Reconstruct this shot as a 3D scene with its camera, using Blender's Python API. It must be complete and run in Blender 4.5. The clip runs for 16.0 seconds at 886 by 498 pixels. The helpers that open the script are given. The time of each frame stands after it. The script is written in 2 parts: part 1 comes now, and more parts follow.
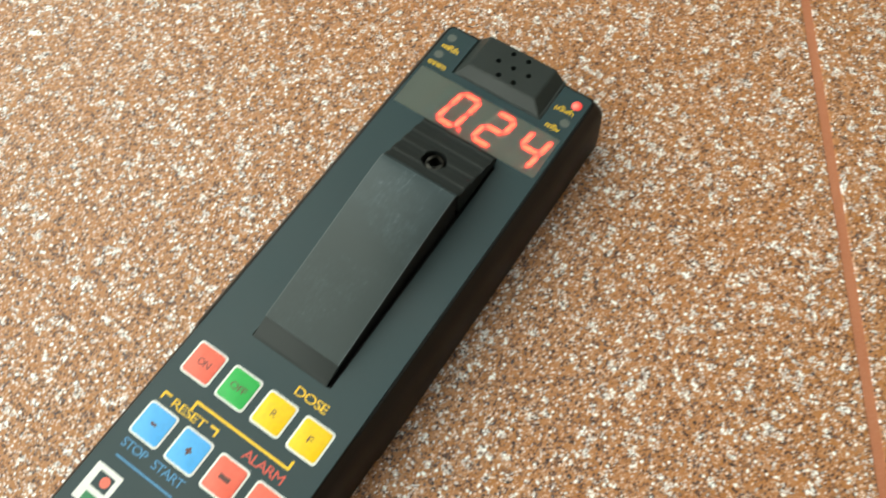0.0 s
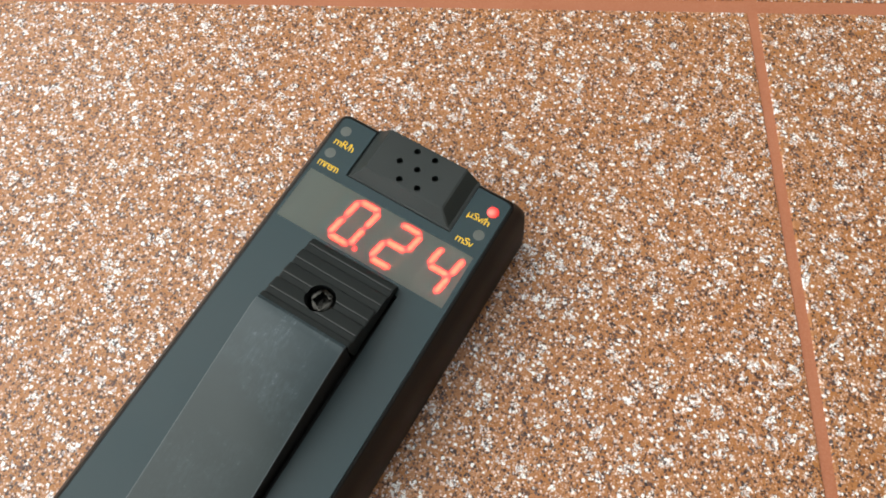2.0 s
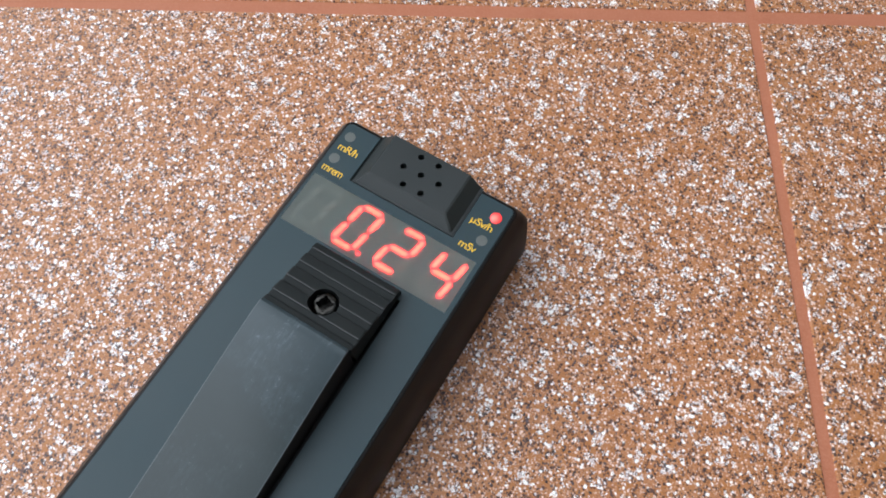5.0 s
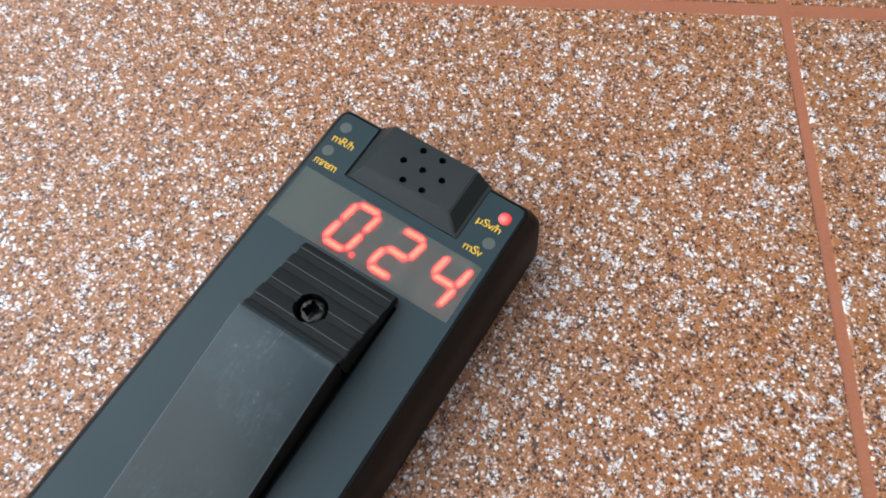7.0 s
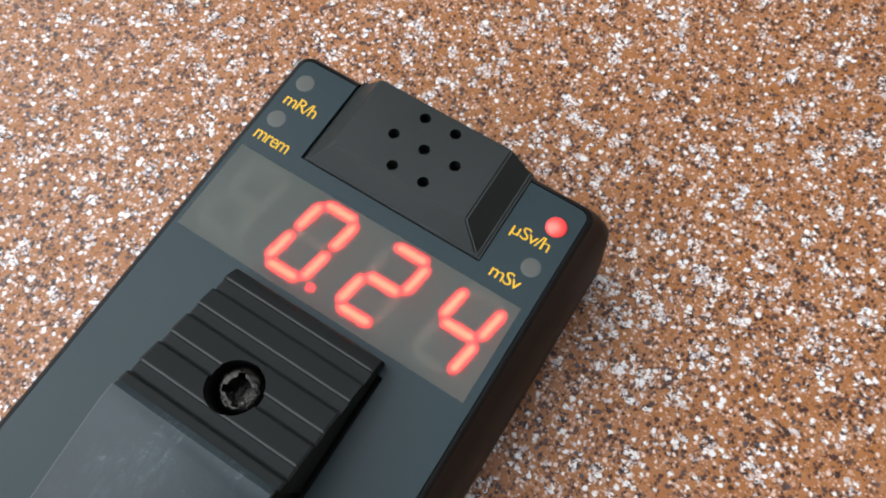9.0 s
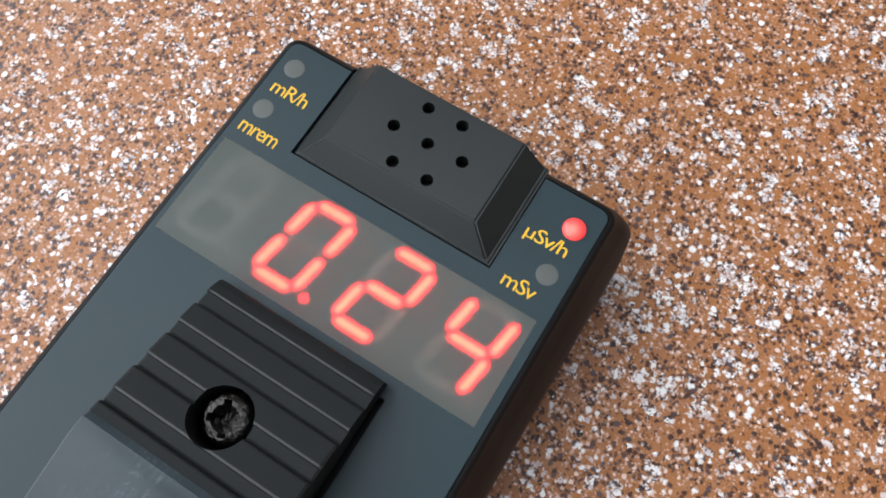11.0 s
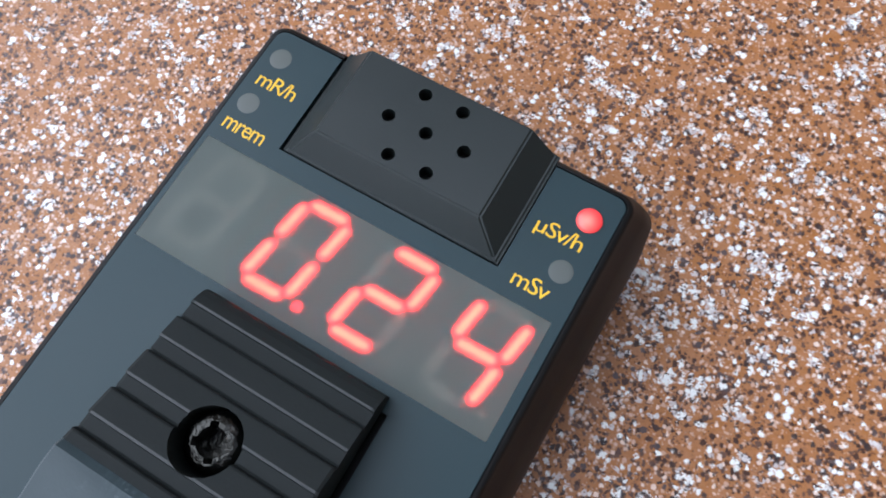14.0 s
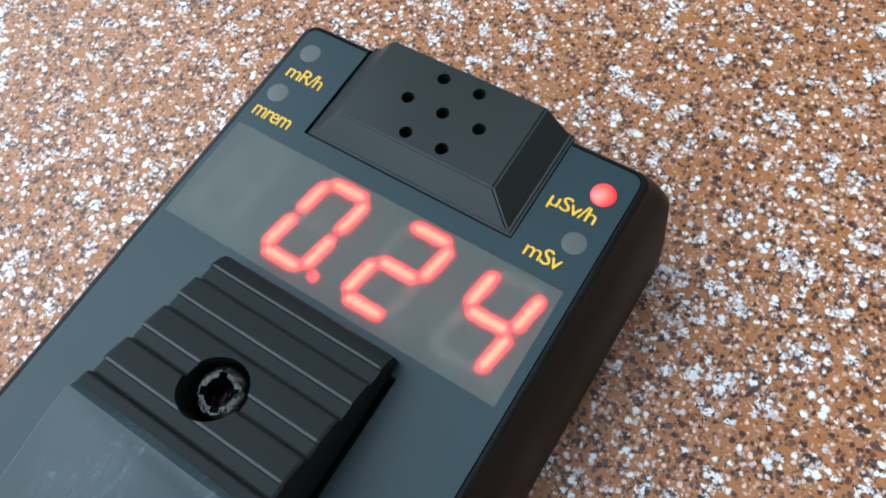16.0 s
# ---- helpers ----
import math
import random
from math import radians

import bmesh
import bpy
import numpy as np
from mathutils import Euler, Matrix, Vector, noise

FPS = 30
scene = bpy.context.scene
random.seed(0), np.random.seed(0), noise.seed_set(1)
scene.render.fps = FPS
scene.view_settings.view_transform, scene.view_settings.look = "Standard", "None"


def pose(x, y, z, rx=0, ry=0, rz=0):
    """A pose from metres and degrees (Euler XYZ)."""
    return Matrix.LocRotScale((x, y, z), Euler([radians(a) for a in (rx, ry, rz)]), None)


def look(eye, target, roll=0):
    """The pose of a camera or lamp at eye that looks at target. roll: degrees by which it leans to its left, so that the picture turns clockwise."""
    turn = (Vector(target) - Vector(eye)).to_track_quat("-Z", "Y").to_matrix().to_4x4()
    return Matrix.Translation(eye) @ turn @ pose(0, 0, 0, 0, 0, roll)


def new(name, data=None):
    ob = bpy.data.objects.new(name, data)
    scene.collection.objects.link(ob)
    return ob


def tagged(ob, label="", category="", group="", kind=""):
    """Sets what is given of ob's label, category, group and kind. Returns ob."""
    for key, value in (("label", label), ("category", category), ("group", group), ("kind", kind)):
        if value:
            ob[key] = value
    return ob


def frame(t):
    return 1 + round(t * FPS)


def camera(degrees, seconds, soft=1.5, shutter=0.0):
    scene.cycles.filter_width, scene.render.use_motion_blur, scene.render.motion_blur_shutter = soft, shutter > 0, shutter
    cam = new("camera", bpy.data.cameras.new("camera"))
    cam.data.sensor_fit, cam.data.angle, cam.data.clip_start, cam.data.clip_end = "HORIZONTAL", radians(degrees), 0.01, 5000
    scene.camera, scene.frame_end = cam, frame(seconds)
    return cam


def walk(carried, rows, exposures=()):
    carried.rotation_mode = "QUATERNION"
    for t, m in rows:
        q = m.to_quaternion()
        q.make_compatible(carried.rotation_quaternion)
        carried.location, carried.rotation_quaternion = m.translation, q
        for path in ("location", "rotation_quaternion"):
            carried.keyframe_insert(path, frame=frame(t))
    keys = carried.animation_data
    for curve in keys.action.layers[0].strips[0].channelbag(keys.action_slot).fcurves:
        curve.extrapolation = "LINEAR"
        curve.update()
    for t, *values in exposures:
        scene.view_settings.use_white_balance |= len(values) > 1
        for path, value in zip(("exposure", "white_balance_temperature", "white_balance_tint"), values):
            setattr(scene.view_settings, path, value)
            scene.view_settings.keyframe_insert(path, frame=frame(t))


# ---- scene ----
cam = camera(61.91, 16.0, 1.8, 0.5)
PATH = [
    (0, (0.06366, -0.13191, 0.21139), (-0.00632, -0.03169, -0.06258), -0.92),
    (0.5, (0.06088, -0.10486, 0.22360), (0.00228, -0.01369, -0.05614), -0.39),
    (1, (0.05650, -0.08515, 0.20617), (-0.00204, 0.01390, -0.07089), 0.89),
    (1.5, (0.05215, -0.07707, 0.19532), (-0.00827, 0.02095, -0.08171), -0.24),
    (2, (0.05273, -0.07574, 0.19762), (-0.00456, 0.01934, -0.08108), -0.07),
    (2.5, (0.05354, -0.07666, 0.19771), (-0.00529, 0.01889, -0.08052), -0.67),
    (3, (0.05288, -0.07658, 0.19682), (-0.00568, 0.01921, -0.08138), -0.23),
    (3.5, (0.05338, -0.07690, 0.19682), (-0.00685, 0.02007, -0.08062), -0.65),
    (4, (0.05283, -0.07692, 0.19779), (-0.00610, 0.01977, -0.08002), -0.14),
    (6.3, (0.05373, -0.07910, 0.19419), (-0.00905, 0.02300, -0.08083), -0.07),
    (6.5, (0.05167, -0.07722, 0.19257), (-0.01081, 0.02151, -0.08375), -0.76),
    (7, (0.05069, -0.07308, 0.17943), (-0.01286, 0.02885, -0.09547), 0.48),
    (7.5, (0.04608, -0.06420, 0.16431), (-0.01806, 0.03457, -0.11161), -0.42),
    (8, (0.03982, -0.05620, 0.14875), (-0.02398, 0.03888, -0.12854), -1.13),
    (8.5, (0.03591, -0.04781, 0.13450), (-0.02709, 0.04524, -0.14366), -1.58),
    (9, (0.03252, -0.04446, 0.12353), (-0.02885, 0.04447, -0.15633), -2.33),
    (9.5, (0.02989, -0.04063, 0.11426), (-0.02909, 0.04779, -0.16628), -1.64),
    (9.7, (0.02733, -0.03931, 0.11273), (-0.02749, 0.04732, -0.16920), -0.31),
    (12, (0.02584, -0.03734, 0.11772), (-0.02638, 0.04035, -0.16730), -2.32),
    (12.5, (0.02376, -0.03445, 0.10772), (-0.02591, 0.04120, -0.17830), -1.85),
    (13, (0.02345, -0.03484, 0.10830), (-0.02534, 0.03935, -0.17825), -1.99),
    (13.5, (0.02370, -0.03505, 0.10916), (-0.02475, 0.04042, -0.17712), -1.33),
    (14, (0.02667, -0.03509, 0.10804), (-0.03216, 0.03981, -0.17644), -8.16),
    (14.5, (0.03222, -0.03997, 0.10183), (-0.05087, 0.04277, -0.17430), -14.98),
    (15, (0.03368, -0.04034, 0.10114), (-0.05370, 0.04661, -0.17237), -14.67),
    (15.5, (0.03776, -0.04337, 0.10124), (-0.05359, 0.04654, -0.17001), -14.34),
    (16, (0.03759, -0.04362, 0.10362), (-0.05655, 0.04688, -0.16647), -14.86),
]
EXPOSURES = [(0, -0.03, 7670, -4), (1, -0.04, 7720, 0), (2.5, -0.05, 6850, 10), (4, -0.07, 6470, 12), (6.5, -0.12, 6280, 11), (7.5, -0.23, 6400, 9),
             (8.5, -0.29, 6630, 10), (9.5, -0.12, 6680, 14), (12.5, -0.12, 6300, 14), (13.5, -0.07, 6070, 14), (14.5, -0.08, 5830, 10), (16, -0.04, 5700, 3)]
walk(cam, [(t, look(eye, target, roll)) for t, eye, target, roll in PATH], EXPOSURES)

# ---------------------------------------------------------------- world and light
world = bpy.data.worlds.new("world")
scene.world = world
world.use_nodes = True
wn = world.node_tree
sky = wn.nodes.new("ShaderNodeTexSky")
sky.sky_type, sky.sun_disc = "NISHITA", False
sky.sun_elevation, sky.sun_rotation = radians(40), radians(60)
wn.links.new(sky.outputs[0], wn.nodes["Background"].inputs[0])
wn.nodes["Background"].inputs[1].default_value = 0.1

GRID = radians(29.8)                       # the tiles and the walls stand at this angle to the meter
ROOM = Matrix.Rotation(GRID, 4, "Z")
WIN_A, WIN_B, WIN_W, WIN_LO, WIN_HI = -0.5526, 0.10, 1.8, 0.22, 2.1   # window: wall, middle, width, sill and head
ROOF_A, ROOF_B, ROOF_W, ROOF_H = -0.04, 0.60, 1.0, 2.5                     # roof window: middle, width, height


def daylight(name, wide, high, energy, color, eye, target):
    """The sky's light in an opening."""
    lamp = bpy.data.lights.new(name, "AREA")
    lamp.shape, lamp.size, lamp.size_y, lamp.energy, lamp.color = "RECTANGLE", wide - 0.04, high - 0.04, energy, color
    new(name, lamp).matrix_world = ROOM @ look(eye, target)


MID = (WIN_LO + WIN_HI) / 2
daylight("window_daylight", WIN_W, WIN_HI - WIN_LO, 42, (0.90, 0.95, 1.0), (WIN_A - 0.05, WIN_B, MID), (WIN_A + 1, WIN_B, MID))
daylight("roof_daylight", ROOF_W, ROOF_W, 11.3, (0.90, 0.95, 1.0), (ROOF_A, ROOF_B, ROOF_H + 0.06), (ROOF_A + 0.001, ROOF_B, 0))


# ---------------------------------------------------------------- materials
class Nodes:
    """A short way to write a node material."""

    def __init__(self, name):
        self.m = bpy.data.materials.new(name)
        self.m.use_nodes = True
        self.t = self.m.node_tree
        self.b = self.t.nodes["Principled BSDF"]
        self.out = self.t.nodes["Material Output"]
        geo = self.t.nodes.new("ShaderNodeNewGeometry")
        self.at = geo.outputs["Position"]

    def put(self, value, socket):
        if isinstance(value, (int, float)):
            socket.default_value = value
        elif isinstance(value, (tuple, list)):
            socket.default_value = (*value, 1) if len(socket.default_value) == 4 and len(value) == 3 else value
        else:
            self.t.links.new(value, socket)

    def math(self, op, a, b=0.0, c=0.0, clamp=False):
        n = self.t.nodes.new("ShaderNodeMath")
        n.operation, n.use_clamp = op, clamp
        for v, s in zip((a, b, c), n.inputs):
            self.put(v, s)
        return n.outputs[0]

    def vec(self, op, a, b=(0, 0, 0)):
        n = self.t.nodes.new("ShaderNodeVectorMath")
        n.operation = op
        self.put(a, n.inputs[0])
        if op == "SCALE":
            self.put(b, n.inputs["Scale"])
        else:
            self.put(b, n.inputs[1])
        return n.outputs[0]

    def noise(self, scale, detail=2.0, rough=0.5, at=None, colour=False):
        n = self.t.nodes.new("ShaderNodeTexNoise")
        n.inputs["Scale"].default_value, n.inputs["Detail"].default_value, n.inputs["Roughness"].default_value = scale, detail, rough
        self.put(at or self.at, n.inputs["Vector"])
        return n.outputs["Color" if colour else "Fac"]

    def cells(self, scale, at=None, metric="EUCLIDEAN"):
        n = self.t.nodes.new("ShaderNodeTexVoronoi")
        n.distance = metric
        n.inputs["Scale"].default_value = scale
        self.put(at or self.at, n.inputs["Vector"])
        sep = self.t.nodes.new("ShaderNodeSeparateColor")
        self.t.links.new(n.outputs["Color"], sep.inputs[0])
        return n.outputs["Distance"], sep.outputs[0], sep.outputs[1], sep.outputs[2]

    def step(self, v, lo, hi, a=0.0, b=1.0):
        n = self.t.nodes.new("ShaderNodeMapRange")
        n.interpolation_type = "SMOOTHSTEP"
        self.put(v, n.inputs[0])
        for k, x in enumerate((lo, hi, a, b)):
            self.put(x, n.inputs[k + 1])
        return n.outputs[0]

    def mix(self, f, a, b):
        n = self.t.nodes.new("ShaderNodeMix")
        n.data_type = "RGBA"
        self.put(f, n.inputs[0])
        self.put(a, n.inputs[6])
        self.put(b, n.inputs[7])
        return n.outputs[2]

    def bump(self, height, strength, distance):
        n = self.t.nodes.new("ShaderNodeBump")
        n.inputs["Strength"].default_value, n.inputs["Distance"].default_value = strength, distance
        self.put(height, n.inputs["Height"])
        self.t.links.new(n.outputs[0], self.b.inputs["Normal"])

    def set(self, **kw):
        names = {"color": "Base Color", "rough": "Roughness", "metal": "Metallic", "spec": "Specular IOR Level", "coat": "Coat Weight",
                 "emit": "Emission Color", "power": "Emission Strength"}
        for k, v in kw.items():
            self.put(v, self.b.inputs[names[k]])
        return self.m


def plastic(name, color, rough=0.42, spread=0.25, grain=0.05, spec=0.5):
    n = Nodes(name)
    fine, broad = n.noise(2600, 2), n.noise(55, 4, 0.6)
    lo, hi = [c * (1 - spread) for c in color], [c * (1 + spread) for c in color]
    col = n.mix(broad, lo, hi)
    r = n.math("ADD", n.math("MULTIPLY", n.math("SUBTRACT", broad, 0.5), 0.25), rough)
    n.bump(fine, grain, 0.0002)
    return n.set(color=col, rough=r, spec=spec)


def printed(name, color, rough=0.5):
    n = Nodes(name)
    f = n.noise(900, 3)
    return n.set(color=n.mix(f, [c * 0.82 for c in color], [min(1, c * 1.1) for c in color]), rough=rough)


def tile_material():
    """Porcelain tile: an ochre body full of white, pale pink, brown and blue-grey grains."""
    n = Nodes("speckled_tile")
    flat = n.vec("MULTIPLY", n.at, (1, 1, 0))
    warp = n.vec("SCALE", n.vec("SUBTRACT", n.noise(1300, 2, 0.6, colour=True), (0.5, 0.5, 0.5)), 0.00042)
    p = n.vec("ADD", flat, warp)
    broad, mid, fine = n.noise(16, 3), n.noise(240, 3, 0.6), n.noise(1700, 3, 0.6)
    jag = n.math("SUBTRACT", n.noise(3300, 2, 0.7), 0.5)
    chip = n.noise(2100, 1, 0.6, at=n.vec("ADD", p, (2.7, 5.9, 0)))
    col = n.mix(n.step(mid, 0.3, 0.7), (0.40, 0.150, 0.034), (0.44, 0.195, 0.082))
    col = n.mix(n.step(broad, 0.3, 0.75, 0.0, 0.35), col, (0.42, 0.162, 0.060))
    col = n.mix(n.step(fine, 0.5, 0.8, 0.0, 0.45), col, (0.50, 0.27, 0.15))
    col = n.mix(n.step(fine, 0.28, 0.48, 0.45, 0.0), col, (0.24, 0.09, 0.032))
    # white grains gather in nests of two to three millimetres, dark ones in looser ones
    wide = n.vec("SCALE", n.vec("SUBTRACT", n.noise(520, 2, 0.6, colour=True), (0.5, 0.5, 0.5)), 0.0024)
    d, ra, rb, rc = n.cells(235, n.vec("ADD", n.vec("ADD", p, wide), (3.1, 1.7, 0)))
    size = n.math("MULTIPLY_ADD", rb, 0.26, 0.17)
    nest = n.math("MULTIPLY", n.math("LESS_THAN", ra, 0.86), n.step(n.math("SUBTRACT", size, d), -0.12, 0.10))
    drift = n.noise(300, 2, 0.55, at=n.vec("ADD", p, (7.3, 4.2, 0)))

    def grains(scale, off, share, size, soft, crowd=None, pull=0.0, ragged=0.7):
        d, r, g, b = n.cells(scale, n.vec("ADD", p, off))
        lim = share
        if crowd is not None:
            lim = n.math("ADD", share, n.math("MULTIPLY", crowd, pull))
        here = n.math("LESS_THAN", r, lim)
        rad = n.math("MULTIPLY_ADD", g, size * 0.5, size * 0.5)
        inside = n.step(n.math("ADD", n.math("SUBTRACT", rad, d), n.math("MULTIPLY", jag, ragged)), -soft, soft)
        return n.math("MULTIPLY", here, inside), b

    # fine pale and rusty dust
    k, b = grains(2500, (1, 2, 0), 0.36, 0.60, 0.12)
    col = n.mix(n.math("MULTIPLY", k, 0.75), col, n.mix(n.step(b, 0.4, 0.6), (0.66, 0.44, 0.33), (0.15, 0.055, 0.025)))
    # dark brown grains
    k, b = grains(1350, (5, 1, 0), -0.48, 0.74, 0.15, drift, 1.65)
    col = n.mix(n.math("MULTIPLY", k, 0.95), col, n.mix(n.step(b, 0.45, 0.85), (0.050, 0.018, 0.011), (0.13, 0.065, 0.045)))
    k, b = grains(960, (2, 8, 0), -0.18, 0.62, 0.14, drift, 0.72)
    col = n.mix(n.math("MULTIPLY", k, 0.95), col, n.mix(b, (0.028, 0.011, 0.009), (0.10, 0.048, 0.040)))
    # pale pink grains
    k, b = grains(1450, (4, 4, 0), 0.26, 0.62, 0.16)
    col = n.mix(n.math("MULTIPLY", k, 0.92), col, n.mix(b, (0.88, 0.70, 0.60), (0.60, 0.36, 0.25)))
    # blue-grey grains among the white ones
    k, b = grains(1200, (8, 7, 0), 0.09, 0.72, 0.15, nest, 0.45)
    col = n.mix(n.math("MULTIPLY", k, 0.92), col, n.mix(b, (0.016, 0.012, 0.014), (0.085, 0.066, 0.074)))
    # white grains, broken inside the nests, and a few large single ones
    k1, b = grains(1250, (9, 3, 0), 0.075, 0.84, 0.15, nest, 0.66)
    k1 = n.math("MULTIPLY", k1, n.step(chip, 0.36, 0.48))
    shade = n.mix(n.step(n.math("MULTIPLY_ADD", fine, 0.6, n.math("MULTIPLY", b, 0.7)), 0.45, 1.0), (1.0, 0.995, 0.985), (0.66, 0.58, 0.57))
    col = n.mix(k1, col, shade)
    k2, b = grains(950, (6, 6, 0), 0.05, 0.62, 0.14, nest, 0.12)
    col = n.mix(k2, col, n.mix(n.step(fine, 0.5, 0.8), (1.0, 1.0, 0.99), (0.80, 0.76, 0.74)))
    white = n.math("MAXIMUM", k1, k2)
    n.bump(n.math("ADD", n.noise(1400, 3), n.math("MULTIPLY", white, 0.9)), 0.35, 0.0002)
    rough = n.math("SUBTRACT", 0.44, n.math("MULTIPLY", white, 0.22))
    return n.set(color=col, rough=rough, spec=n.math("MULTIPLY_ADD", white, 0.45, 0.42))


def grout_material():
    n = Nodes("terracotta_grout")
    a, b = n.noise(70, 4, 0.6), n.noise(1800, 3)
    col = n.mix(a, (0.37, 0.125, 0.062), (0.46, 0.175, 0.095))
    col = n.mix(n.step(b, 0.4, 0.75, 0, 0.35), col, (0.52, 0.24, 0.15))
    n.bump(b, 0.4, 0.0002)
    return n.set(color=col, rough=0.7, spec=0.3)


def clip_material():
    """Grey-black plastic, rubbed pale and scratched along the lever; sheen painted near the grip."""
    n = Nodes("worn_clip_plastic")
    broad, streak = n.noise(70, 4, 0.65), n.noise(1.0, 4, 0.65, at=n.vec("MULTIPLY", n.at, (1500, 420, 300)))
    scuff = n.step(n.noise(900, 4, 0.7), 0.56, 0.70)
    rub = n.math("MULTIPLY", n.step(broad, 0.40, 0.68), n.step(streak, 0.30, 0.75))
    along = n.t.nodes.new("ShaderNodeSeparateXYZ")
    n.put(n.at, along.inputs[0])
    sheen_rub = n.step(n.math("ADD", along.outputs[1], n.math("MULTIPLY", broad, 0.02)), -0.072, -0.040)  # bluish sheen by the grip, put into the colour along with rubbing
    rub = n.math("MULTIPLY", rub, n.math("MULTIPLY_ADD", sheen_rub, 0.9, 0.25))
    col = n.mix(n.math("MULTIPLY", sheen_rub, 0.8), (0.018, 0.030, 0.031), (0.032, 0.051, 0.059))
    col = n.mix(n.math("MULTIPLY", rub, 0.5), col, (0.10, 0.138, 0.155))
    col = n.mix(n.math("MULTIPLY", n.math("MULTIPLY", scuff, rub), 0.75), col, (0.26, 0.30, 0.32))
    n.bump(n.noise(2400, 2), 0.10, 0.0002)
    return n.set(color=col, rough=n.math("ADD", 0.45, n.math("MULTIPLY", rub, 0.14)), spec=0.38)


def glow(name, color, power, rim):
    n = Nodes(name)
    f = n.noise(500, 1)
    return n.set(color=rim, rough=0.4, emit=n.mix(f, color, [min(1, c * 1.1) for c in color]), power=power)


def lamp_lens(middle, reach):
    """A lit red lamp, hottest at its chip."""
    n = Nodes("lit_red_lamp")
    d = n.t.nodes.new("ShaderNodeVectorMath")
    d.operation = "DISTANCE"
    n.put(n.at, d.inputs[0])
    n.put(middle, d.inputs[1])
    away = n.step(d.outputs["Value"], 0.0, reach)
    return n.set(color=(0.62, 0.07, 0.07), rough=0.25, emit=n.mix(away, (1.0, 0.30, 0.20), (1.0, 0.045, 0.050)), power=n.math("MULTIPLY_ADD", away, -0.35, 1.05))


def diffuser():
    """Smoked film over the display: part of the light passes and is spread."""
    n = Nodes("smoked_window_film")
    r = n.t.nodes.new("ShaderNodeBsdfRefraction")
    r.inputs["Color"].default_value, r.inputs["Roughness"].default_value, r.inputs["IOR"].default_value = (0.95, 0.93, 0.92, 1), 0.66, 1.45
    mixer = n.t.nodes.new("ShaderNodeMixShader")
    mixer.inputs[0].default_value = 0.51
    n.set(color=n.mix(n.noise(90, 3), (0.122, 0.150, 0.132), (0.150, 0.180, 0.158)), rough=0.36)
    n.t.links.new(n.b.outputs[0], mixer.inputs[1])
    n.t.links.new(r.outputs[0], mixer.inputs[2])
    n.t.links.new(mixer.outputs[0], n.out.inputs[0])
    return n.m


TILE, GROUT, CLIP = tile_material(), grout_material(), clip_material()
SHELL = plastic("black_shell_plastic", (0.0065, 0.006, 0.0056), 0.48, spec=0.22)
PANEL = plastic("slate_front_film", (0.015, 0.036, 0.042), 0.45, 0.12, 0.04, 0.36)
SPEAKER = plastic("charcoal_speaker_plastic", (0.0145, 0.020, 0.0192), 0.40, 0.15, 0.05, 0.40)
# black that stands in for shade in the speaker holes and under the lever
RECESS_SHADE = plastic("recess_shade_black", (0.004, 0.004, 0.004), 0.8)
GRIP = plastic("black_grip_plastic", (0.0165, 0.0198, 0.0195), 0.55, 0.2, 0.08, 0.18)
# lever edges: rubbing and an edge highlight, both put into the colour
WORN_GLINT = plastic("rubbed_glint_edge", (0.062, 0.078, 0.084), 0.5, 0.7)
# rib edges: a thin highlight painted over rubbed plastic
RIDGE_GLINT = plastic("rubbed_rib_glint", (0.023, 0.026, 0.026), 0.48, 0.7)
TIP = plastic("matt_black_tip", (0.019, 0.024, 0.024), 0.6, spec=0.35)
STEEL = Nodes("blackened_steel")
STEEL.bump(STEEL.noise(1100, 3), 0.7, 0.0004)
STEEL = STEEL.set(color=(0.045, 0.044, 0.040), metal=1.0, rough=0.24)
FILM = diffuser()
MODULE = plastic("digit_module_grey", (0.014, 0.015, 0.014), 0.6)
UNLIT = plastic("unlit_segment", (0.86, 0.85, 0.70), 0.5)
LIT = glow("lit_red_segment", (1.0, 0.010, 0.017), 18.0, (0.5, 0.05, 0.04))
LIT_CORE = glow("lit_segment_core", (1.0, 0.085, 0.042), 25.0, (0.5, 0.05, 0.04))
LED_LIT = lamp_lens((0.0226, -0.0013, 0.0237), 0.0017)
LED_OFF = plastic("unlit_lamp_lens", (0.090, 0.100, 0.090), 0.40)
YELLOW = printed("yellow_print", (0.95, 0.56, 0.02))
RED_INK = printed("red_print", (0.70, 0.09, 0.06))
BLUE_INK = printed("blue_print", (0.06, 0.25, 0.48))
WHITE_INK = printed("white_print", (0.80, 0.80, 0.78))
KEY_RED = printed("coral_key", (0.88, 0.14, 0.09), 0.4)
KEY_GREEN = printed("green_key", (0.01, 0.42, 0.07), 0.4)
KEY_YELLOW = printed("yellow_key", (0.97, 0.58, 0.0), 0.4)
KEY_BLUE = printed("blue_key", (0.07, 0.42, 0.90), 0.4)
INK_DARK = printed("dark_key_print", (0.10, 0.035, 0.03))
INK_GREEN = printed("green_print", (0.02, 0.20, 0.08))
WALL = Nodes("beige_wall_paint")
WALL.bump(WALL.noise(300, 3), 0.1, 0.001)
WALL = WALL.set(color=WALL.mix(WALL.noise(4, 3), (0.40, 0.37, 0.33), (0.46, 0.43, 0.39)), rough=0.8)
# ceiling out of view; its blue tint stands in for cool light from above
CEIL = Nodes("sky_tinted_ceiling_paint")
CEIL.bump(CEIL.noise(300, 3), 0.1, 0.001)
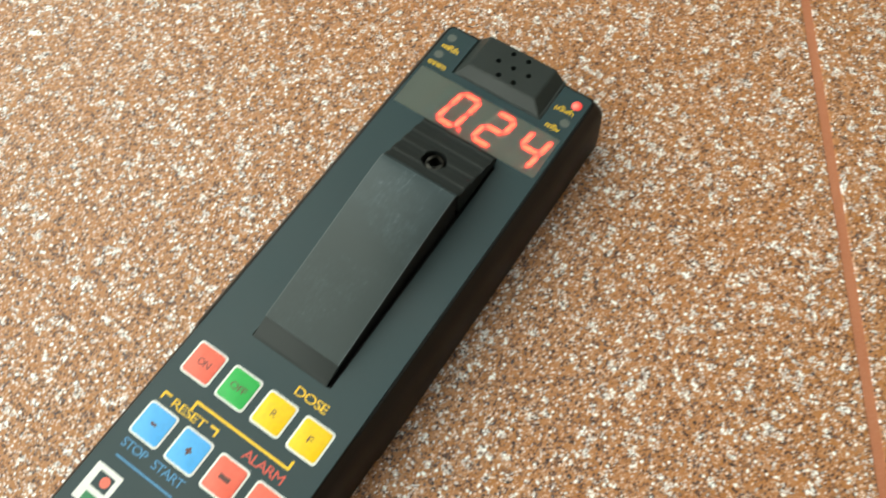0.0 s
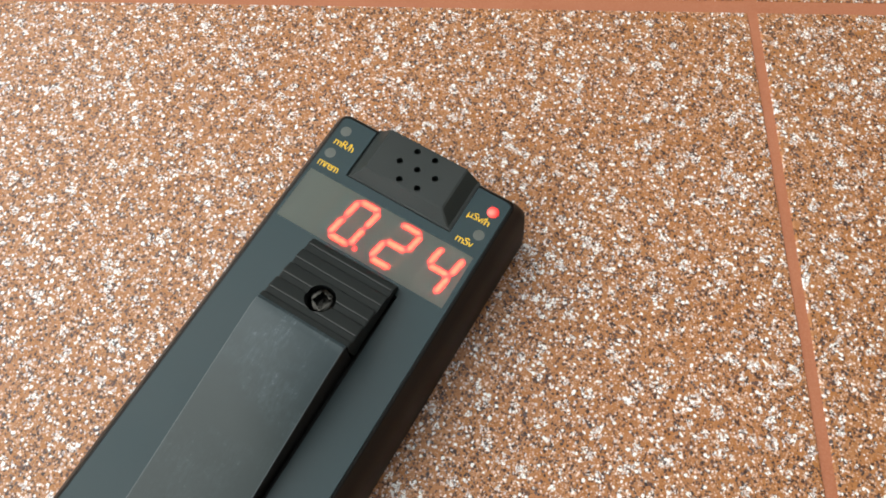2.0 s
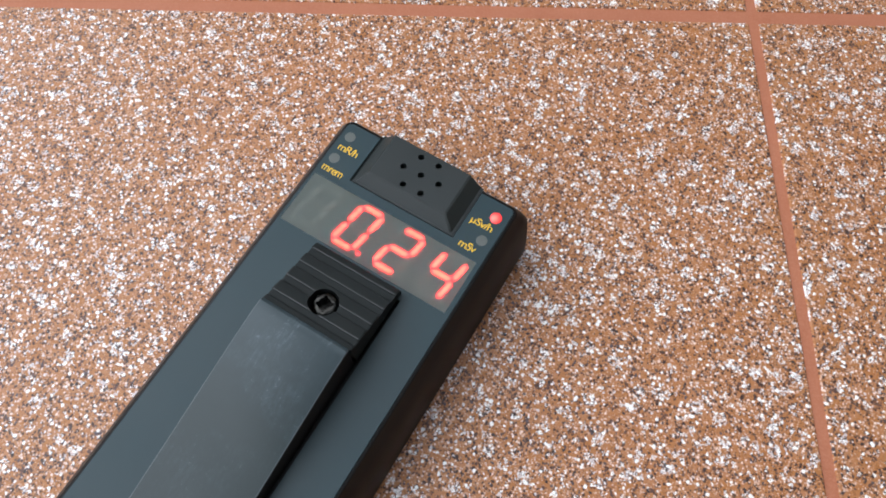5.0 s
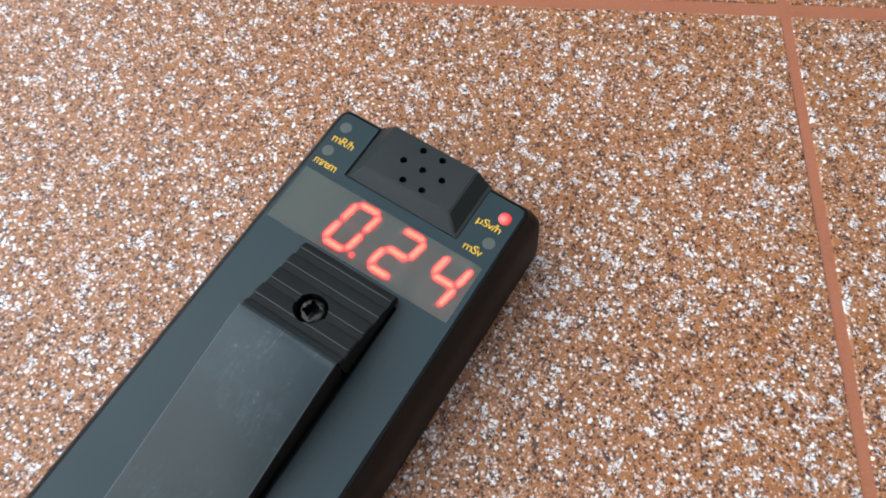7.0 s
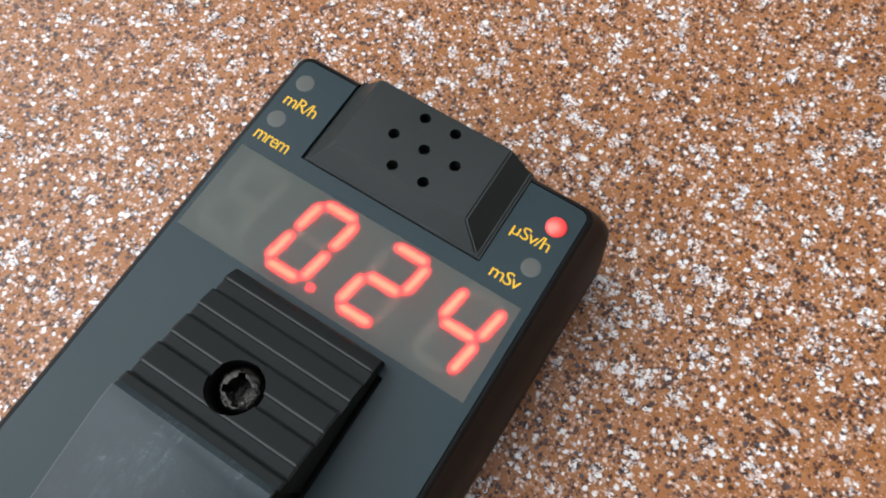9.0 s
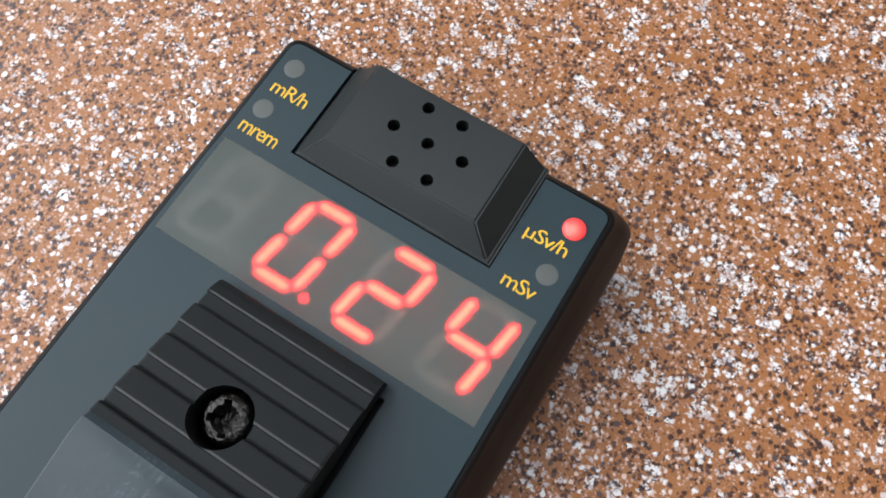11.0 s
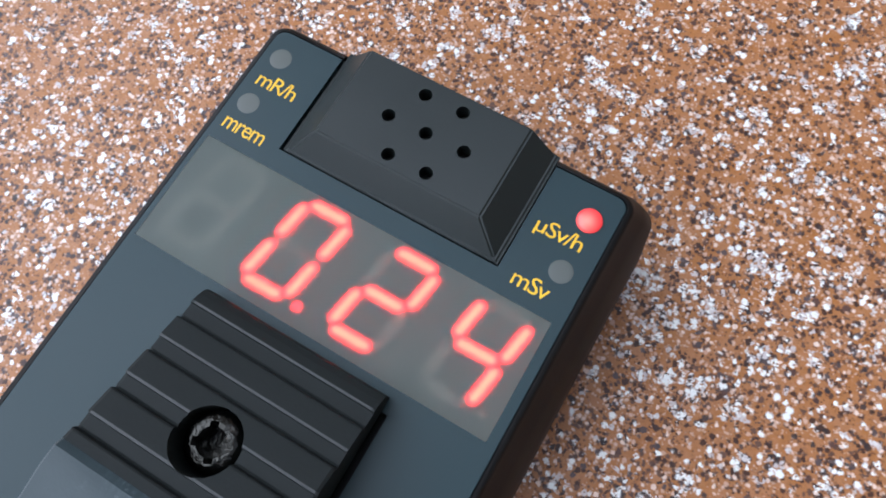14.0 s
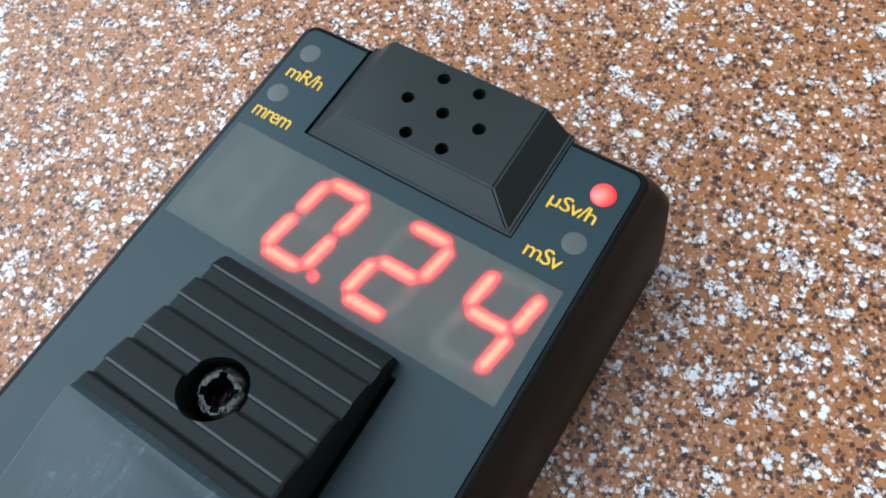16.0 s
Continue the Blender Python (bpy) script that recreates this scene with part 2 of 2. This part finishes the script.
CEIL = CEIL.set(color=CEIL.mix(CEIL.noise(3, 2), (0.62, 0.69, 0.80), (0.67, 0.74, 0.85)), rough=0.8)


# ---------------------------------------------------------------- mesh helpers (millimetres in, metres out)
MM = 0.001


def part(name, bm, material, parent, label=""):
    me = bpy.data.meshes.new(name)
    bmesh.ops.recalc_face_normals(bm, faces=bm.faces)
    bm.to_mesh(me)
    bm.free()
    me.materials.append(material)
    ob = new(name, me)
    ob.parent = parent
    return tagged(ob, label)


def smooth(ob, angle=35):
    me = ob.data
    me.polygons.foreach_set("use_smooth", [True] * len(me.polygons))
    me.set_sharp_from_angle(angle=radians(angle))
    return ob


def rounded(x0, x1, y0, y1, r, n=5):
    """A rounded rectangle, counter-clockwise."""
    pts = []
    for cx, cy, a0 in ((x1 - r, y1 - r, 0), (x0 + r, y1 - r, 90), (x0 + r, y0 + r, 180), (x1 - r, y0 + r, 270)):
        for k in range(n + 1):
            a = radians(a0 + 90 * k / n)
            pts.append((cx + r * math.cos(a), cy + r * math.sin(a)))
    return pts


def loft(rings, bm=None):
    """Joins closed rings of (x, y, z) in millimetres, and caps both ends."""
    bm = bm or bmesh.new()
    rows = [[bm.verts.new((x * MM, y * MM, z * MM)) for x, y, z in ring] for ring in rings]
    for lo, hi in zip(rows, rows[1:]):
        for k in range(len(lo)):
            j = (k + 1) % len(lo)
            bm.faces.new((lo[k], lo[j], hi[j], hi[k]))
    bm.faces.new(rows[0][::-1])
    bm.faces.new(rows[-1])
    return bm


def slab(outline, z0, z1, edge=0.0, bm=None):
    """An outline raised from z0 to z1, with a small rounded upper edge."""
    if edge <= 0:
        return loft([[(x, y, z) for x, y in outline] for z in (z0, z1)], bm)
    cx = sum(x for x, y in outline) / len(outline)
    cy = sum(y for x, y in outline) / len(outline)
    sx = max(abs(x - cx) for x, y in outline)
    sy = max(abs(y - cy) for x, y in outline)
    rings = [[(x, y, z0) for x, y in outline]]
    for k in range(3):
        a = radians(45 * k)
        i = edge * (1 - math.cos(a))
        rings.append([(cx + (x - cx) * (1 - i / sx), cy + (y - cy) * (1 - i / sy), z1 - edge + edge * math.sin(a)) for x, y in outline])
    return loft(rings, bm)


def disc(cx, cy, r, z0, z1, edge=0.0, n=32, bm=None):
    return slab([(cx + r * math.cos(2 * math.pi * k / n), cy + r * math.sin(2 * math.pi * k / n)) for k in range(n)], z0, z1, edge, bm)


def across(profile, x0, x1, edge=0.3):
    """A closed (y, z) profile drawn out along x, its two ends slightly drawn in."""
    cy = sum(y for y, z in profile) / len(profile)
    cz = sum(z for y, z in profile) / len(profile)
    inner = [(y + (cy - y) * 0.004, z - edge * 0.5 if z > cz else z) for y, z in profile]
    return loft([[(x0, y, z) for y, z in inner], [(x0 + edge, y, z) for y, z in profile],
                 [(x1 - edge, y, z) for y, z in profile], [(x1, y, z) for y, z in inner]])


def cut(bm, *tools):
    """bm less the tools."""
    obs = []
    for k, b in enumerate((bm, *tools)):
        me = bpy.data.meshes.new("temporary")
        bmesh.ops.recalc_face_normals(b, faces=b.faces)
        b.to_mesh(me)
        b.free()
        obs.append(new("temporary", me))
    for tool in obs[1:]:
        mod = obs[0].modifiers.new("cut", "BOOLEAN")
        mod.operation, mod.solver, mod.object = "DIFFERENCE", "EXACT", tool
    done = bmesh.new()
    done.from_mesh(bpy.data.meshes.new_from_object(obs[0].evaluated_get(bpy.context.evaluated_depsgraph_get())))
    for o in obs:
        bpy.data.objects.remove(o)
    return done


def lettering(text, x0, x1, y, height, z, material, parent, name="legend", label=""):
    """Flat printed words from x0 to x1, their middle at y."""
    cu = bpy.data.curves.new("temporary", "FONT")
    cu.body, cu.extrude, cu.resolution_u, cu.offset = text, 0.01, 3, 0.0
    cu.space_character = 0.86
    ob = new("temporary", cu)
    me = bpy.data.meshes.new_from_object(ob.evaluated_get(bpy.context.evaluated_depsgraph_get()))
    bpy.data.objects.remove(ob)
    bm = bmesh.new()
    bm.from_mesh(me)
    xs, ys = [v.co.x for v in bm.verts], [v.co.y for v in bm.verts]
    sx, sy = (x1 - x0) / (max(xs) - min(xs)), height / (max(ys) - min(ys))
    mx, my = min(xs), (min(ys) + max(ys)) / 2
    for v in bm.verts:
        v.co = Vector(((x0 + (v.co.x - mx) * sx) * MM, (y + (v.co.y - my) * sy) * MM, (z + (0.02 if v.co.z > 0 else 0)) * MM))
    return part(name, bm, material, parent, label)


def box(lo, hi, bm=None):
    return slab([(lo[0], lo[1]), (hi[0], lo[1]), (hi[0], hi[1]), (lo[0], hi[1])], lo[2], hi[2], 0, bm)


# ---------------------------------------------------------------- the room
def room():
    a0, a1, b0, b1, h, t = WIN_A * 1000, 2087.4, -1574.9, 1725.1, 2500, 150
    made = []
    for name, lo, hi in (("wall_north", (a0 - t, b1, -40), (a1 + t, b1 + t, h)), ("wall_south", (a0 - t, b0 - t, -40), (a1 + t, b0, h)),
                         ("wall_east", (a1, b0, -40), (a1 + t, b1, h))):
        made.append(part(name, box(lo, hi), WALL, None, "plain painted wall"))
    ra, rb, rw = ROOF_A * 1000, ROOF_B * 1000, ROOF_W * 500
    made.append(part("ceiling", cut(box((a0 - t, b0 - t, h), (a1 + t, b1 + t, h + 100)), box((ra - rw, rb - rw, h - 50), (ra + rw, rb + rw, h + 150))),
                     CEIL, None, "unseen ceiling tinted blue for cool sky light, with a square roof window"))
    west = cut(box((a0 - t, b0, -40), (a0, b1, h)), box((a0 - t - 50, (WIN_B - WIN_W / 2) * 1000, WIN_LO * 1000), (a0 + 50, (WIN_B + WIN_W / 2) * 1000, WIN_HI * 1000)))
    made.append(part("wall_west", west, WALL, None, "plain beige painted wall with a wide low window opening"))
    for ob in made:
        ob.matrix_world = ROOM
        tagged(ob, kind="structure")


room()

# ---------------------------------------------------------------- the tiled floor
PITCH, JOINT_A, JOINT_B, WIDE_A, WIDE_B = 330.0, 106.7, 75.4, 3.3, 5.0
bed = part("floor", box((-552.6, -1574.9, -40), (2087.4, 1725.1, -0.45)), GROUT, None, "floor of speckled ochre tiles with terracotta joints")
bed.matrix_world = ROOM
tagged(bed, kind="structure")
tile_mesh = None
for i in range(-2, 6):
    for j in range(-5, 5):
        a0, b0 = JOINT_A + i * PITCH, JOINT_B + j * PITCH
        a1, b1 = a0 + PITCH, b0 + PITCH
        if tile_mesh is None:
            w, l = (PITCH - WIDE_A) / 2, (PITCH - WIDE_B) / 2
            tile = part("tile", slab(rounded(-w, w, -l, l, 0.8, 3), -8, 0, 0.5), TILE, bed)
            tile_mesh = tile.data
        else:
            tile = new("tile", tile_mesh)
            tile.parent = bed
        tile.location = ((a0 + a1) / 2 * MM, (b0 + b1) / 2 * MM, 0)

# ---------------------------------------------------------------- the radiation meter
FACE, SLOT = 23.3, 13.75                 # front face, and the edge of the slot in which the clip sits
meter = tagged(new("radiation_meter"), "black handheld radiation meter with red digits lying on tiles", "radiation meter")


def shell_ring(hw, top, z, r):
    """One level of the shell: the lower half of the case is slightly wider at the keypad."""
    pts = rounded(-hw, hw, -184 - (hw - 26), top, r, 6)
    half = len(pts) // 2
    left = [(-hw, -117.0), (-hw + 0.55, -119.0)]
    right = [(hw - 0.55, -119.0), (hw, -117.0)]
    out = []
    for k, (x, y) in enumerate(pts):
        inset = 0.55 if y < -118 else 0.0
        out.append((x - math.copysign(inset, x), y))
        if k == half - 1:
            out += left
    out += right
    return [(x + 0.15, y, z) for x, y in out]


shell = loft([shell_ring(30.1, 6.2, 0, 2.7), shell_ring(30.8, 6.8, 0.8, 2.9), shell_ring(30.7, 6.9, 6, 2.9), shell_ring(29.8, 6.4, 17.8, 2.8),
              shell_ring(28.4, 5.7, 20.3, 2.7), shell_ring(27.4, 4.95, 21.9, 2.5), shell_ring(27.0, 4.45, 22.75, 2.2), shell_ring(26.8, 4.2, 23.15, 2.0),
              shell_ring(26.5, 4.0, FACE + 0.02, 1.8)])
shell = cut(shell, slab(rounded(-26.0, 26.25, -182, 3.70, 1.6), 22.6, 25), box((-24.9, -29.9, 19.5), (24.7, -14.4, 25)),
            box((-15.9, -11.4, 20.5), (15.9, 7.5, 25)), box((-12.4, -111.9, 20.4), (SLOT, -33.0, 25)))
smooth(part("shell", shell, SHELL, meter, "black plastic case with rounded edges"), 40)

panel = slab(rounded(-25.95, 26.08, -181.8, 3.55, 1.5), 22.5, FACE, 0.06)
panel = cut(panel, box((-25.2, -29.95, 22), (24.75, -14.35, 25)), box((-16.0, -11.5, 22), (16.0, 7, 25)), box((-12.5, -112.0, 22), (SLOT, -32.9, 25)))
part("front_panel", panel, PANEL, meter, "matt slate-black front film")

# speaker housing: a raised block with sloping flanks and seven holes
base, crown = [(-14.9, -11.0), (15.3, -11.0), (15.3, 4.9), (-14.9, 4.9)], [(-11.9, -8.05), (11.55, -8.05), (11.55, 5.25), (-11.9, 5.25)]


def crown_ring(f, z):
    return [(b[0] + (c[0] - b[0]) * f, b[1] + (c[1] - b[1]) * f, z) for b, c in zip(base, crown)]


flange = [(-15.5, -11.25), (15.8, -11.25), (15.8, 4.9), (-15.5, 4.9)]
block = loft([[(x, y, 20.6) for x, y in flange], [(x, y, FACE - 0.06) for x, y in flange], crown_ring(0.0, FACE - 0.02), crown_ring(1.0, 26.4)])
bmesh.ops.bevel(block, geom=[e for e in block.edges if min(v.co.z for v in e.verts) > 0.02325], offset=0.00024, segments=2, affect="EDGES")
holes = [disc(0.35, -1.7, 0.88, 23.9, 30, 0, 20)]
for k in range(6):
    a = radians(1 + 60 * k)
    holes.append(disc(0.35 + 5.35 * math.cos(a), -1.7 + 5.35 * math.sin(a), 0.88, 23.9, 30, 0, 20))
smooth(part("speaker_housing", cut(block, *holes), SPEAKER, meter, "charcoal raised speaker housing with seven holes"), 25)
# a black disc on each hole's floor stands for the shade inside
for k in range(7):
    a = radians(1 + 60 * k)
    r = 0 if k == 6 else 5.35
    part("sound_hole_shade", disc(0.35 + r * math.cos(a), -1.7 + r * math.sin(a), 0.86, 23.6, 23.95, 0, 16), RECESS_SHADE, meter, "black disc for the shade inside a round hole")

# display: smoked window over four seven-segment digits
part("display_window", slab(rounded(-25.19, 24.74, -29.94, -14.36, 0.1, 2), FACE - 0.12, FACE - 0.01), FILM, meter, "smoked grey translucent display window")
part("display_board", box((-24.8, -29.8, 19.6), (24.6, -14.5, 20.2)), MODULE, meter)
DW, DH, DT, SLANT, SEG_Z = 6.3, 12.0, 1.62, 0.165, 22.4


def segment(p, q, cx, cy, lit, module):
    """A bar with rounded, pointed ends between two corners of a digit."""
    (x0, y0), (x1, y1) = p, q
    d = Vector((x1 - x0, y1 - y0)).normalized()
    s = Vector((-d.y, d.x))
    gap, h = 0.30, DT / 2
    a, b = Vector(p) + d * gap, Vector(q) - d * gap
    pts = [a - s * 0.12, a + d * 0.35 - s * h * 0.75, a + d * 0.75 - s * h, b - d * 0.75 - s * h, b - d * 0.35 - s * h * 0.75, b - s * 0.12,
           b + s * 0.12, b - d * 0.35 + s * h * 0.75, b - d * 0.75 + s * h, a + d * 0.75 + s * h, a + d * 0.35 + s * h * 0.75, a + s * 0.12]
    pts = [(cx + v.x + SLANT * v.y, cy + v.y) for v in pts]
    bm = slab(pts, SEG_Z - 0.3, SEG_Z)
    if lit:
        core = [a + d * 0.40 - s * 0.15, a + d * 0.75 - s * 0.42, b - d * 0.75 - s * 0.42, b - d * 0.45 - s * 0.12,
                b - d * 0.45 + s * 0.12, b - d * 0.75 + s * 0.42, a + d * 0.75 + s * 0.42, a + d * 0.45 + s * 0.12]
        old = len(bm.faces)
        slab([(cx + v.x + SLANT * v.y, cy + v.y) for v in core], SEG_Z - 0.05, SEG_Z + 0.06, 0, bm)
        for k, f in enumerate(bm.faces):
            f.material_index = 1 if k >= old else 0
    ob = part("segment", bm, LIT if lit else UNLIT, module, "glowing red segment" if lit else "unlit grey segment")
    if lit:
        ob.data.materials.append(LIT_CORE)


W, H = DW / 2, DH / 2
CORNERS = {"a": ((-W, H), (W, H)), "b": ((W, H), (W, 0)), "c": ((W, 0), (W, -H)), "d": ((-W, -H), (W, -H)), "e": ((-W, 0), (-W, -H)),
           "f": ((-W, H), (-W, 0)), "g": ((-W, 0), (W, 0))}
for k, lit in enumerate(("", "abcdef", "abged", "fgbc")):
    cx, cy = -19.5 + 12.75 * k, -21.5
    module = part("digit", box((cx - 6.1, cy - 7.6, 20.2), (cx + 6.1, cy + 7.1, SEG_Z - 0.05)), MODULE, meter, "seven-segment digit module behind the window")
    for key, (p, q) in CORNERS.items():
        segment(p, q, cx, cy, key in lit, module)
    part("decimal_point", disc(cx + 4.05, cy - 6.0, 0.62, SEG_Z - 0.3, SEG_Z + (0.05 if k == 1 else 0), 0, 16), LIT if k == 1 else UNLIT, module,
         "glowing red point" if k == 1 else "")

# indicator lamps and their units
for x, y, lit in ((-23.3, -0.4, False), (-23.3, -8.0, False), (22.8, -0.9, True), (22.8, -8.3, False)):
    r, h = (1.62, 0.75) if lit else (1.5, 0.05)
    levels = [(r, FACE - 0.3)] + [(r * math.cos(radians(15 * k)), FACE + h * math.sin(radians(15 * k))) for k in range(6)]
    bm = loft([[(x + q * math.cos(2 * math.pi * k / 32), y + q * math.sin(2 * math.pi * k / 32), z) for k in range(32)] for q, z in levels])
    smooth(part("indicator_lamp", bm, LED_LIT if lit else LED_OFF, meter, "glowing red round lamp" if lit else "unlit grey round lamp"))
for text, x0, x1, y, h in (("mR/h", -24.3, -18.4, -4.05, 2.2), ("mrem", -24.6, -18.4, -11.65, 1.6), ("\u00b5Sv/h", 17.4, 23.6, -4.4, 2.5), ("mSv", 18.1, 22.9, -11.45, 2.1)):
    lettering(text, x0, x1, y, h, FACE + 0.01, YELLOW, meter, "unit_mark", "yellow printed unit " + text)

# belt clip: a ribbed grip with a sunk screw, and a lever that comes down to the case
CX, CW = 0.5, 12.4
profile = [(-31.1, FACE + 0.02), (-31.15, 24.0), (-31.25, 25.5), (-31.5, 26.2), (-32.2, 26.75)]


def slope(y):
    return 27.45 - (y + 33.5) * 0.35


for edge, foot in ((-33.5, -35.6), (-38.4, -40.35), (-43.4, -45.3), (-48.35, -50.25)):
    profile += [(edge + 0.3, slope(edge + 0.3)), (edge, slope(edge) - 0.1), (edge - 0.15, slope(edge) - 0.40), (foot + 0.40, slope(foot) - 0.85), (foot + 0.10, slope(foot) - 0.95), (foot, slope(foot) - 0.1),
                (foot - 0.2, slope(foot - 0.2))]
profile += [(-51.5, slope(-51.4)), (-51.8, 32.0), (-51.0, FACE + 0.02)]
grip = cut(across(profile, CX - CW, CX + CW, 0.35), disc(0.15, -44.7, 3.7, 25.4, 42, 0, 40))
grip = part("clip_grip", grip, GRIP, meter, "black ribbed plastic grip of the belt clip")
# small bevel faces at each rib carry the painted highlight
grip.data.materials.append(RIDGE_GLINT)
for f in grip.data.polygons:
    ys = [grip.data.vertices[k].co.y / MM for k in f.vertices]
    if max(ys) - min(ys) < 0.32 and f.normal.z > 0.5 and any(abs(max(ys) - edge - 0.3) < 0.02 for edge in (-33.5, -38.4, -43.4, -48.35)):
        f.material_index = 1
upper = [(-51.45, 33.5), (-52.3, 34.1), (-54.5, 34.2), (-60, 33.5), (-70, 32.0), (-87, 29.0), (-106.3, 25.85)]
under = [(-106.3, 24.2), (-104.5, 25.1), (-87, 28.1), (-70, 31.1), (-60, 32.6), (-54.5, 33.2), (-51.45, 33.1)]
lever = smooth(part("clip_lever", across(upper + under, CX - CW - 0.1, CX + CW - 0.45, 0.22), CLIP, meter, "worn grey-black plastic lever of the belt clip"), 25)
# added black block: paints the dark of the gap below the lever
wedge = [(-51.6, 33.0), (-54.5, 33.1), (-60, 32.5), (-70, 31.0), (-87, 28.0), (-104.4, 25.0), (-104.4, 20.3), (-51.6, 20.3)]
part("clip_gap_shade", across(wedge, CX - CW + 0.6, CX + CW - 0.7, 0.1), RECESS_SHADE, meter, "black block added under the clip lever for its shaded gap")
# upward edges take the pale colour of wear and painted highlight
lever.data.materials.append(WORN_GLINT)
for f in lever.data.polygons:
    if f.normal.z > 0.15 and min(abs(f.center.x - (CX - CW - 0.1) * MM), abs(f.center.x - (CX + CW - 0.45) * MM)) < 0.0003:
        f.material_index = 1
tip = [(-106.3, 25.7), (-107.0, 25.4), (-110.6, 24.3), (-111.7, 23.9), (-112.2, 23.5), (-111.6, FACE + 0.02), (-108.0, FACE + 0.02), (-106.3, 24.0)]
smooth(part("clip_tip", across(tip, CX - CW - 0.1, CX + CW - 0.45, 0.5), TIP, meter, "black tip of the belt clip resting on the case"), 25)

# screw: a rounded head with a cross recess, at the bottom of the hole
head = bmesh.new()
loft([[(0.25 + r * math.cos(2 * math.pi * k / 36), -44.7 + r * math.sin(2 * math.pi * k / 36), z) for k in range(36)]
      for r, z in ((3.3, 25.3), (3.4, 28.3), (3.3, 29.1), (2.95, 29.6), (2.4, 29.9), (1.8, 29.95))], head)
slots = []
for turn in (25, 115):
    c, s = math.cos(radians(turn)), math.sin(radians(turn))
    slots.append(slab([(0.25 + x * c - y * s, -44.7 + x * s + y * c) for x, y in ((-2.2, -0.5), (2.2, -0.5), (2.2, 0.5), (-2.2, 0.5))], 26.6, 31))
slots.append(disc(0.25, -44.7, 1.7, 25.6, 31, 0, 14))
smooth(part("screw", cut(head, *slots), STEEL, meter, "dark steel cross-head screw sunk in the grip"), 30)

# keypad
PAD = (("ON", KEY_RED), ("OFF", KEY_GREEN), ("R", KEY_YELLOW), ("F", KEY_YELLOW), ("", KEY_BLUE), ("", KEY_BLUE), ("", KEY_RED), ("", KEY_RED))
TONES = ("coral red", "green", "yellow", "yellow", "light blue", "light blue", "coral red", "coral red")
for k, ((text, mat), tone) in enumerate(zip(PAD, TONES)):
    cx, cy = -17.75 + 11.75 * (k % 4), (-125.05, -144.1)[k // 4]
    key = part("key", slab(rounded(cx - 4.75, cx + 4.75, cy - 4.8, cy + 4.8, 1.1), FACE - 0.05, FACE + 0.12, 0.08), WHITE_INK, meter, tone + " membrane key with a white border")
    smooth(part("key_face", slab(rounded(cx - 4.2, cx + 4.2, cy - 4.25, cy + 4.25, 0.9), FACE + 0.1, FACE + 0.32, 0.18), mat, key))
    if text:
        wide = {"ON": 1.9, "OFF": 2.5}.get(text, 0.75)
        lettering(text, cx - wide, cx + wide, cy, 1.9, FACE + 0.325, INK_DARK, key, "key_legend")
    else:
        w, h = (0.9, 0.35) if k < 6 else (1.6, 0.6)
        bm = box((cx - w, cy - h, FACE + 0.31), (cx + w, cy + h, FACE + 0.34))
        if k == 5:  # a plus sign
            box((cx - 0.35, cy - 1.0, FACE + 0.31), (cx + 0.35, cy + 1.0, FACE + 0.343), bm)
        part("key_legend", bm, INK_DARK, key)

Z = FACE + 0.01
lettering("DOSE", 6.5, 16.6, -116.9, 2.5, Z, YELLOW, meter, "legend", "yellow printed word DOSE")
lettering("RESET", -17.6, -6.7, -137.1, 2.3, Z, YELLOW, meter, "legend", "yellow printed word RESET")
lettering("ALARM", 5.6, 18.0, -136.6, 2.5, Z, RED_INK, meter, "legend", "red printed word ALARM")
lettering("STOP", -21.6, -13.6, -151.2, 2.3, Z, BLUE_INK, meter, "legend", "blue printed word STOP")
lettering("START", -11.4, -1.6, -151.2, 2.3, Z, BLUE_INK, meter, "legend", "blue printed word START")


def rule(bars, material, label):
    bm = bmesh.new()
    for x0, y0, x1, y1 in bars:
        box((x0, y0, Z), (x1, y1, Z + 0.02), bm)
    part("printed_rule", bm, material, meter, label)


rule([(-12.8, -134.0, 17.6, -133.3), (-12.8, -136.4, -12.1, -134.0), (16.9, -133.3, 17.6, -131.4)], YELLOW, "yellow printed bracket")
rule([(-21.4, -136.5, -18.8, -135.9), (-21.4, -138.0, -20.8, -136.5)], YELLOW, "yellow printed bracket")
rule([(-5.6, -136.5, -3.0, -135.9), (-3.6, -138.0, -3.0, -136.5)], YELLOW, "yellow printed bracket")
rule([(-20.6, -155.0, -2.0, -154.5)], BLUE_INK, "blue printed line")

# maker's mark as plain shapes
part("emblem", slab(rounded(-22.9, -14.6, -167.9, -158.1, 0.3, 2), Z, Z + 0.02), WHITE_INK, meter, "white printed square with a red dot")
part("emblem_field", slab(rounded(-20.9, -16.0, -163.6, -159.5, 0.3, 2), Z + 0.03, Z + 0.05), PANEL, meter)
part("emblem_dot", disc(-17.9, -161.3, 1.35, Z + 0.06, Z + 0.08), KEY_RED, meter)
part("emblem_base", box((-20.6, -167.6, Z + 0.03), (-16.0, -165.0, Z + 0.05)), INK_GREEN, meter)
